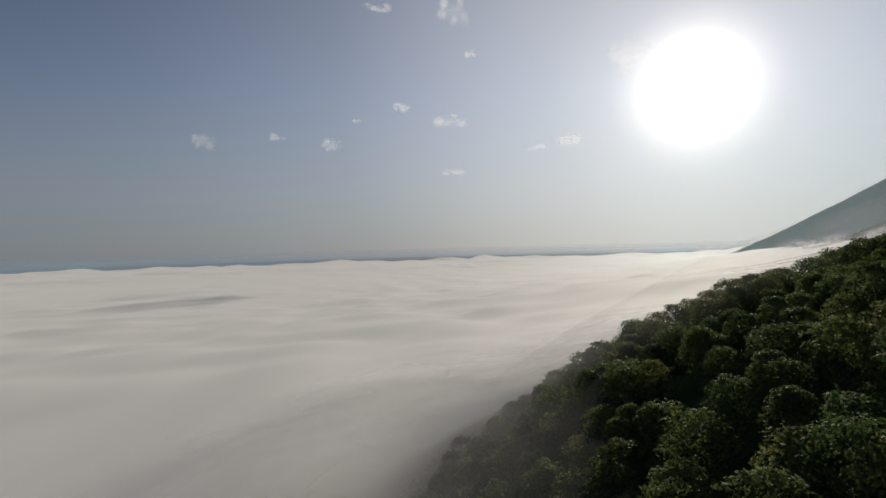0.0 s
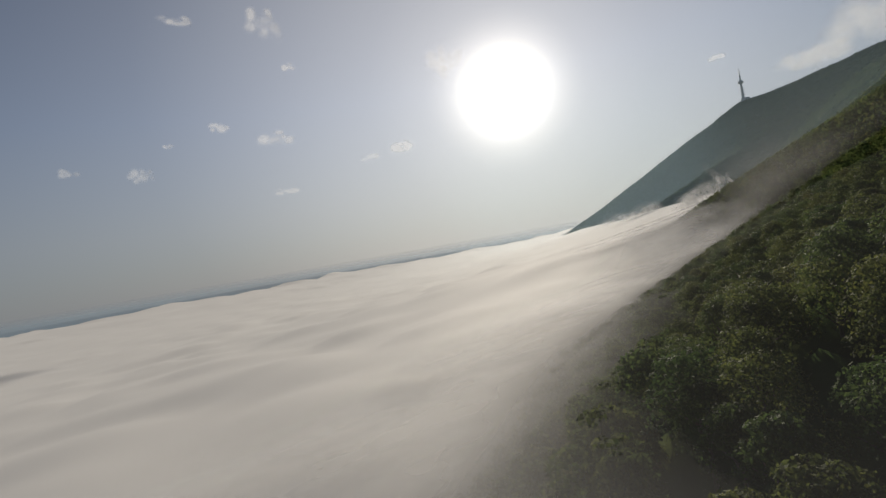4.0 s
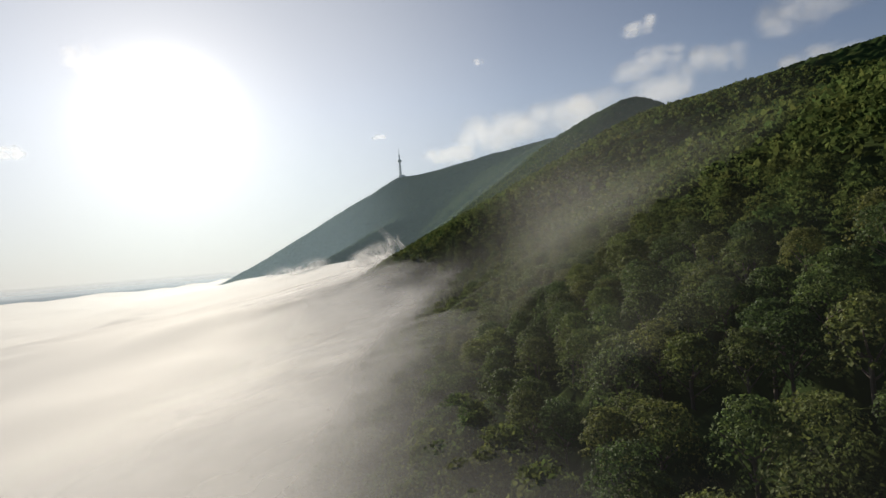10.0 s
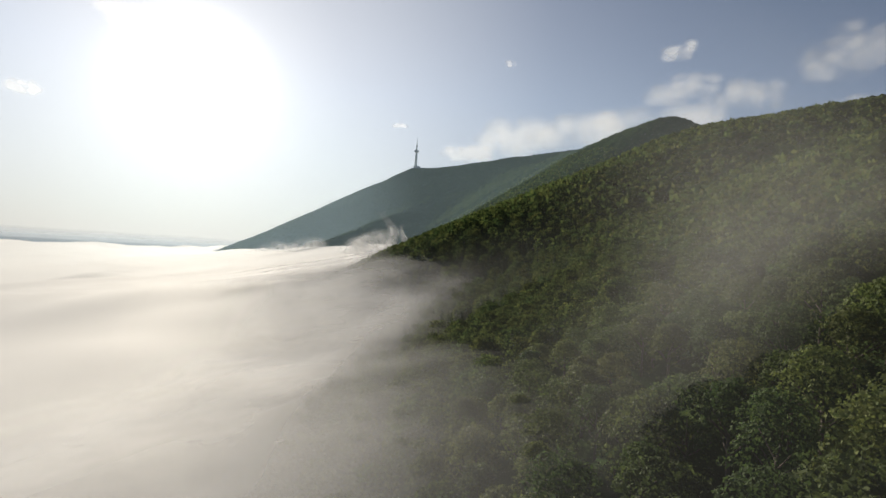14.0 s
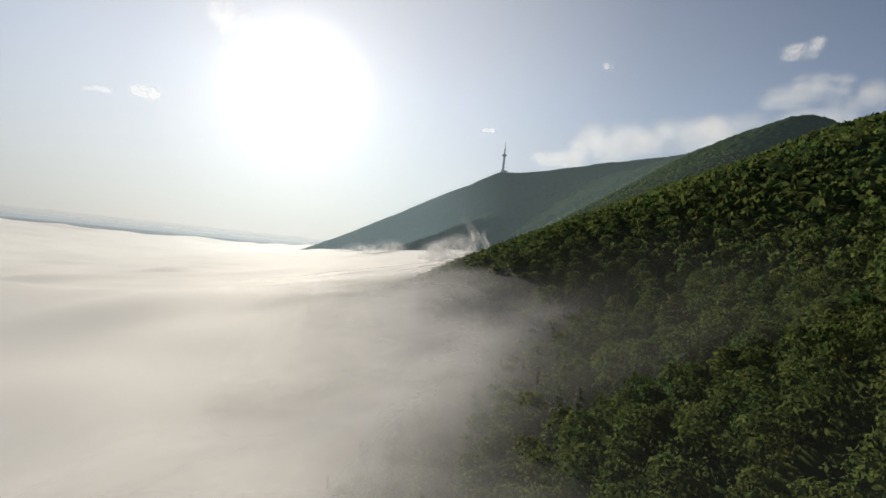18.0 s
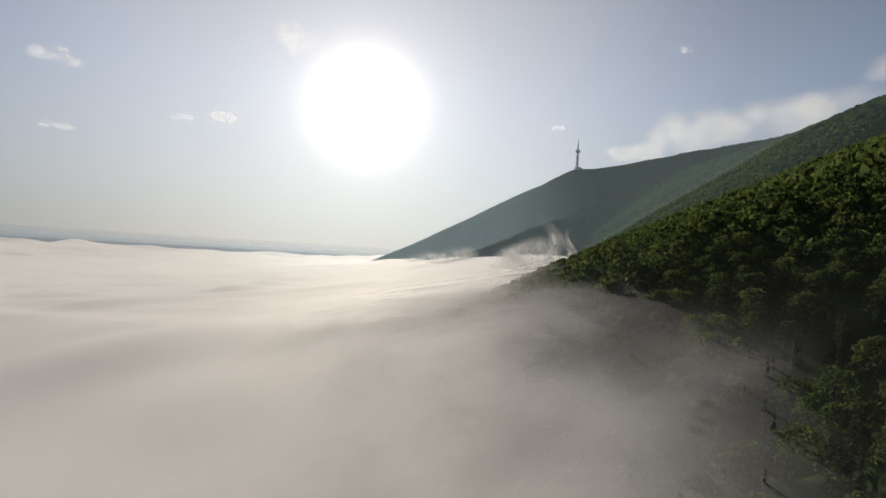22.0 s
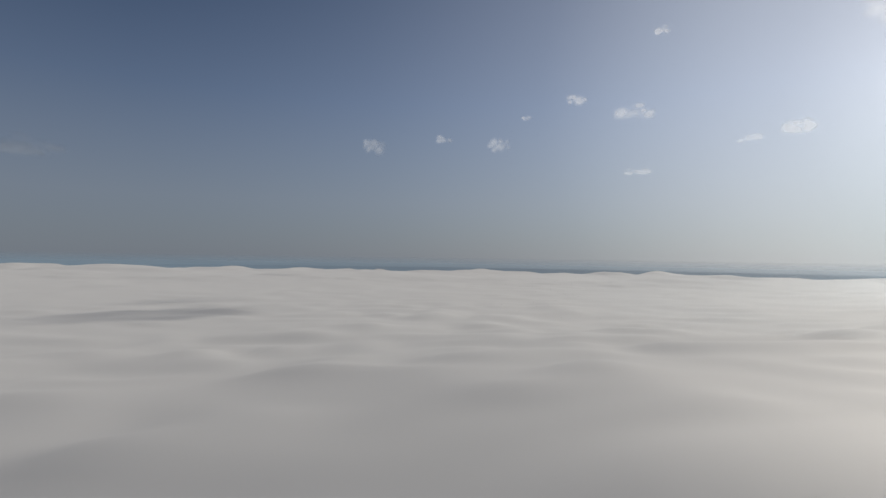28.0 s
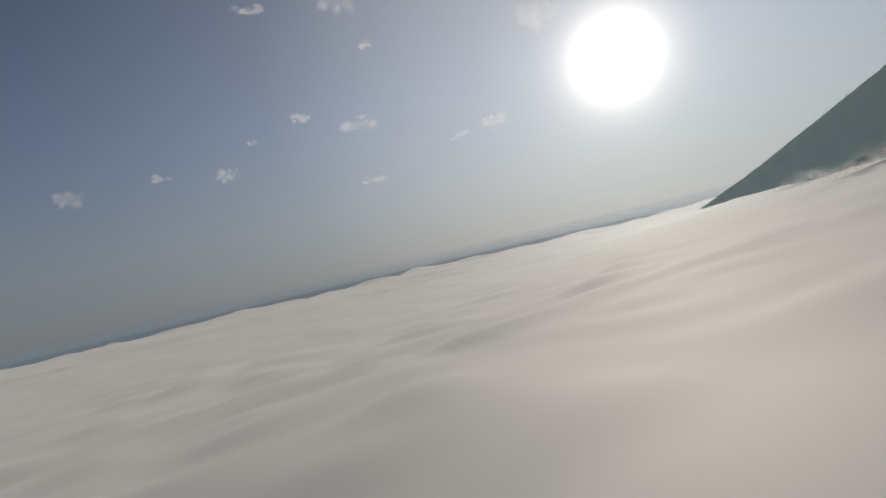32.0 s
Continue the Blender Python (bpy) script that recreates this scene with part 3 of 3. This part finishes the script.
# curtains of mist that drift up between the tree tops: place, ends across the slope, height, strength
DRIFT = fog_material("drift", 0.4, False, (0.5, 0.5, 0.5), level=0.0, onward=0.6)
for k, (a0, c0, c1, tall, full) in enumerate(((240, -66, -10, 46, 0.3), (297, -66, 46, 78, 0.75), (430, -60, 10, 52, 0.5), (530, -74, 0, 52, 0.6))):
    s_, h_ = np.meshgrid(np.linspace(0, 1, 80), np.linspace(0, 1, 50), indexing="ij")
    c_ = c0 + (c1 - c0) * s_
    a_ = a0 + 6 * np.sin(c_ / 28.0 + k * 2.1) + 6 * h_
    x_, y_ = from_slope(a_, c_)
    z_ = canopy(x_, y_) - 8 + tall * h_ * (0.6 + 0.4 * (1 - s_))
    drift = 0.75 + 0.5 * fbm(c_ + 0.6 * tall * h_, tall * h_ * 0.8, 22, 4, 300 + k)
    den = full * np.clip(s_ * 4, 0, 1) * (1 - s_) ** 0.9 * np.minimum(h_ * 4, 1) * (1 - h_) ** 1.3 * 1.5 * drift
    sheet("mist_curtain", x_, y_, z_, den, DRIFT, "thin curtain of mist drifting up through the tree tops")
# wisps that rise out of the fog in the side valley
WISP = fog_material("wisp", 0.95, True, size=0.05, gloss=0.2, level=0.0, onward=0.4)
for k, (a0, c0, z0, wide, tall, lean) in enumerate(((1000, -52, -8, 26, 62, 16), (1010, -30, -10, 20, 48, 12), (985, -90, -14, 80, 30, 6), (995, -75, -12, 90, 40, 18), (1500, -230, -30, 150, 50, 20), (1700, -330, -40, 180, 46, 20))):
    s_, h_ = np.meshgrid(np.linspace(-1, 1, 26), np.linspace(0, 1, 22), indexing="ij")
    c_ = c0 + wide * 0.5 * s_ * (1 - 0.55 * h_) + lean * h_ ** 1.5 * np.sin(h_ * 5 + k)
    a_ = a0 + 5 * np.sin(s_ * 3 + h_ * 4 + k)
    x_, y_ = from_slope(a_, c_)
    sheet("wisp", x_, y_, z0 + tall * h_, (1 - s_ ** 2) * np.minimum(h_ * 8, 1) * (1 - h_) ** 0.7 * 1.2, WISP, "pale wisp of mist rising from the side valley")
# blue air between the hills, put in as three thin upright sheets tinted blue
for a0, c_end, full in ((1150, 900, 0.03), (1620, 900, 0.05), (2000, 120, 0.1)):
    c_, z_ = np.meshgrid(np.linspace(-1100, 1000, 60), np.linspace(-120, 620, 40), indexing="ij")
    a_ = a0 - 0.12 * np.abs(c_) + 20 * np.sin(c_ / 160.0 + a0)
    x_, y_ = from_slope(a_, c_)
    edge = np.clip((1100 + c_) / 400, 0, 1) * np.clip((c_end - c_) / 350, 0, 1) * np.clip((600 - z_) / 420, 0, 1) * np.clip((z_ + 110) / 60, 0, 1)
    sheet("haze", x_, y_, z_, edge, fog_material("haze", full, False, (0.46, 0.64, 0.77), gloss=0.0, level=0.0, onward=0.75), "upright sheet tinted blue for the morning haze between the hills")

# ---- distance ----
LAND, n_, l_, b_, o_ = mat("hazed_land")
# the blue of the air in front is painted into the land's colour
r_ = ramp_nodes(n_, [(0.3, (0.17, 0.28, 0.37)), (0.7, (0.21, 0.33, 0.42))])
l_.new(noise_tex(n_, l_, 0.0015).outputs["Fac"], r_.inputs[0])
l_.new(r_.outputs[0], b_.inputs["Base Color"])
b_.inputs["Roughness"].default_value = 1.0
# a faint glow added to the land, for sunlit haze before it
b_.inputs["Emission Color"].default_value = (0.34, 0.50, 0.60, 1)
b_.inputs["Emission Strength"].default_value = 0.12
at_ = n_.new("ShaderNodeAttribute")
at_.attribute_name = "thickness"
tp_, ms_ = n_.new("ShaderNodeBsdfTransparent"), n_.new("ShaderNodeMixShader")
l_.new(at_.outputs["Fac"], ms_.inputs[0])
l_.new(tp_.outputs[0], ms_.inputs[1])
l_.new(b_.outputs[0], ms_.inputs[2])
l_.new(ms_.outputs[0], o_.inputs["Surface"])
th = np.linspace(0, 2 * math.pi, 541)
RIM = [600.0, 2000, 3000, 3700, 4050, 4200, 4330, 4450, 4560]
rr_ = np.concatenate([np.linspace(600, 3700, 8), np.linspace(3800, 4560, 32)])
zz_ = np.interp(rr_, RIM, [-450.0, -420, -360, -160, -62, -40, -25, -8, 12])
# thinner towards the rim, where the sky shows through as haze
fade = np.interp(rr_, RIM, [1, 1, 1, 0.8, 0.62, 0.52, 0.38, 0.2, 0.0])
t2, r2 = np.meshgrid(th, rr_, indexing="ij")
z2 = np.broadcast_to(zz_, t2.shape) + np.where(r2 > 4100, 0.8 * fbm(np.cos(t2) * 900, np.sin(t2) * 900, 300, 3, 61), 0)
land = put("backdrop", grid_mesh("backdrop", 250 + r2 * np.cos(t2), 250 + r2 * np.sin(t2), z2), LAND, "distant plain with the blue of the haze painted into its colour", "land", kind="structure")
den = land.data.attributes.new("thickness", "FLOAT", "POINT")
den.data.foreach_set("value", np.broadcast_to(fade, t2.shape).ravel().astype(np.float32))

# ---- clouds ----
def cloud_material(name, alpha, low, high, white, size):
    m, n, l, b, out = mat(name)
    t = noise_tex(n, l, size, 3, 0.5)
    r = ramp_nodes(n, [(low, (0, 0, 0)), (high, (1, 1, 1))])
    l.new(t.outputs["Fac"], r.inputs[0])
    at = n.new("ShaderNodeAttribute")
    at.attribute_name = "thickness"
    # thick parts stay whole, thin ones are torn
    ad, su, mu = n.new("ShaderNodeMath"), n.new("ShaderNodeMath"), n.new("ShaderNodeMath")
    ad.operation, su.operation, mu.operation = "MULTIPLY_ADD", "MULTIPLY", "MULTIPLY"
    ad.inputs[1].default_value = 0.6
    l.new(at.outputs["Fac"], ad.inputs[0])
    l.new(r.outputs[0], ad.inputs[2])
    su.use_clamp = True
    l.new(ad.outputs[0], su.inputs[0])
    l.new(at.outputs["Fac"], su.inputs[1])
    mu.inputs[1].default_value = alpha
    l.new(su.outputs[0], mu.inputs[0])
    df, tr, tp = n.new("ShaderNodeBsdfDiffuse"), n.new("ShaderNodeBsdfTranslucent"), n.new("ShaderNodeBsdfTransparent")
    for s in (df, tr):
        s.inputs["Color"].default_value = (white, white, white, 1)
    m1, m2 = n.new("ShaderNodeMixShader"), n.new("ShaderNodeMixShader")
    m1.inputs[0].default_value = 0.6
    l.new(df.outputs[0], m1.inputs[1])
    l.new(tr.outputs[0], m1.inputs[2])
    l.new(mu.outputs[0], m2.inputs[0])
    l.new(tp.outputs[0], m2.inputs[1])
    l.new(m1.outputs[0], m2.inputs[2])
    l.new(m2.outputs[0], out.inputs["Surface"])
    return m


PUFF = cloud_material("cloud_puff", 0.35, 0.25, 0.9, 0.8, 0.011)
THIN = cloud_material("cloud_thin", 0.24, 0.25, 0.9, 0.9, 0.011)
BANK = cloud_material("cloud_bank", 0.28, 0.25, 0.85, 0.75, 0.01)


def cloud(az, el, wide, tall, seed, label, dist=4550.0, lobes=11, skin=PUFF):
    """A heap of billows: a bulging shell towards the valley and another behind, thin along the outline."""
    g = random.Random(seed)
    u, v = np.meshgrid(np.linspace(-1.25, 1.25, 47), np.linspace(-1.1, 1.3, 35), indexing="ij")
    uu = u + 0.16 * fbm(u * 100 + seed * 31, v * 100 * tall / wide, 60, 4, seed)
    vv = v + 0.16 * fbm(u * 100, v * 100 * tall / wide + seed * 17, 60, 4, seed + 9)
    bulge = np.sqrt(np.clip(1 - (u / 1.2) ** 2 - (v / 1.2) ** 2, 0, 1))
    body = 0.75 - (uu / 0.6) ** 2 - (vv / 0.45) ** 2
    for k in range(lobes):
        x = g.uniform(-0.65, 0.65)
        y, r = g.uniform(-0.4, 0.6) * (1 - abs(x) * 0.7), g.uniform(0.22, 0.5)
        body = np.maximum(body, g.uniform(0.45, 1.0) - ((uu - x) ** 2 * 1.2 + (vv - y) ** 2) / r ** 2)
    body = np.clip(body + 0.3 * fbm(u * 100, v * 100 * tall / wide, 45, 3, seed + 4), 0, 1)
    # flatter, fading underside, and nothing left at the rim of the sheet
    body = body * np.clip((vv + 0.75) * 2.2, 0, 1) * np.clip((1.2 - np.abs(u)) * 6, 0, 1) * np.clip((1.25 - v) * 6, 0, 1)
    ob = tagged(new("cloud"), label, "cloud", "clouds in the sky", "stuff")
    for side in (-1, 1) if wide > 400 else (-1,):
        me = grid_mesh("puff", u * wide * 0.5, side * 0.35 * tall * bulge * (0.8 + 0.2 * fbm(u * 100 + seed, v * 100, 70, 2, seed + 5)), v * tall * 0.5)
        den = me.attributes.new("thickness", "FLOAT", "POINT")
        den.data.foreach_set("value", (np.clip(body * 1.25, 0, 1) ** 1.5).ravel().astype(np.float32))
        put("puff", me, skin, parent=ob)
    a, e = radians(az), radians(el)
    ob.matrix_world = Matrix.Translation((250 - math.sin(a) * math.cos(e) * dist, 250 + math.cos(a) * math.cos(e) * dist, math.sin(e) * dist)) @ pose(0, 0, 0, 0, 0, az)
    return ob


M = radians(1.0) * 4550
SMALL = ((-12.5, 14.3, 3.8, 2.2), (-7.0, 15.9, 2.2, 1.6), (1.0, 11.6, 2.2, 2.1), (7.0, 12.3, 1.6, 1.1), (14.5, 11.3, 2.5, 2.2), (-25.6, 11.7, 3.2, 1.6), (-13.0, 25.1, 3.6, 4.1), (-15.0, 21.4, 1.6, 1.2),
         (-3.9, 25.9, 2.7, 1.4), (-32.4, 19.8, 4.3, 3.1), (-60.6, 13.5, 1.6, 0.9), (-89.2, 21.0, 4.1, 2.1), (-72.4, 20.4, 1.6, 1.0), (-12.8, 8.8, 2.5, 1.0), (45.3, 8.9, 6.8, 2.1), (-22.4, 11.2, 2.2, 0.9), (-1.7, 14.5, 1.2, 0.7))
LARGE = ((-68.4, 11.7, 5.5, 2.2), (-73.6, 13.4, 8.0, 4.7), (-80.6, 14.2, 9.2, 4.1), (-88.4, 15.3, 10.5, 3.5), (-90.7, 18.1, 6.8, 3.5), (-96.4, 17.1, 4.9, 3.1), (-103.9, 19.7, 8.0, 4.4), (-105.1, 15.4, 5.5, 2.2))
for k, (az, el, w, h) in enumerate(SMALL):
    cloud(az, el, w * 1.3 * M, h * 1.45 * M, 100 + k, "small white puff of cumulus in the pale sky", skin=THIN if k in (2, 3, 4, 9, 13, 14, 15) else PUFF)
for k, (az, el, w, h) in enumerate(LARGE):
    cloud(az, el - 0.8, w * 1.35 * M, h * 1.5 * M, 140 + k, "white billowing cumulus standing behind the ridge", lobes=22, skin=BANK)
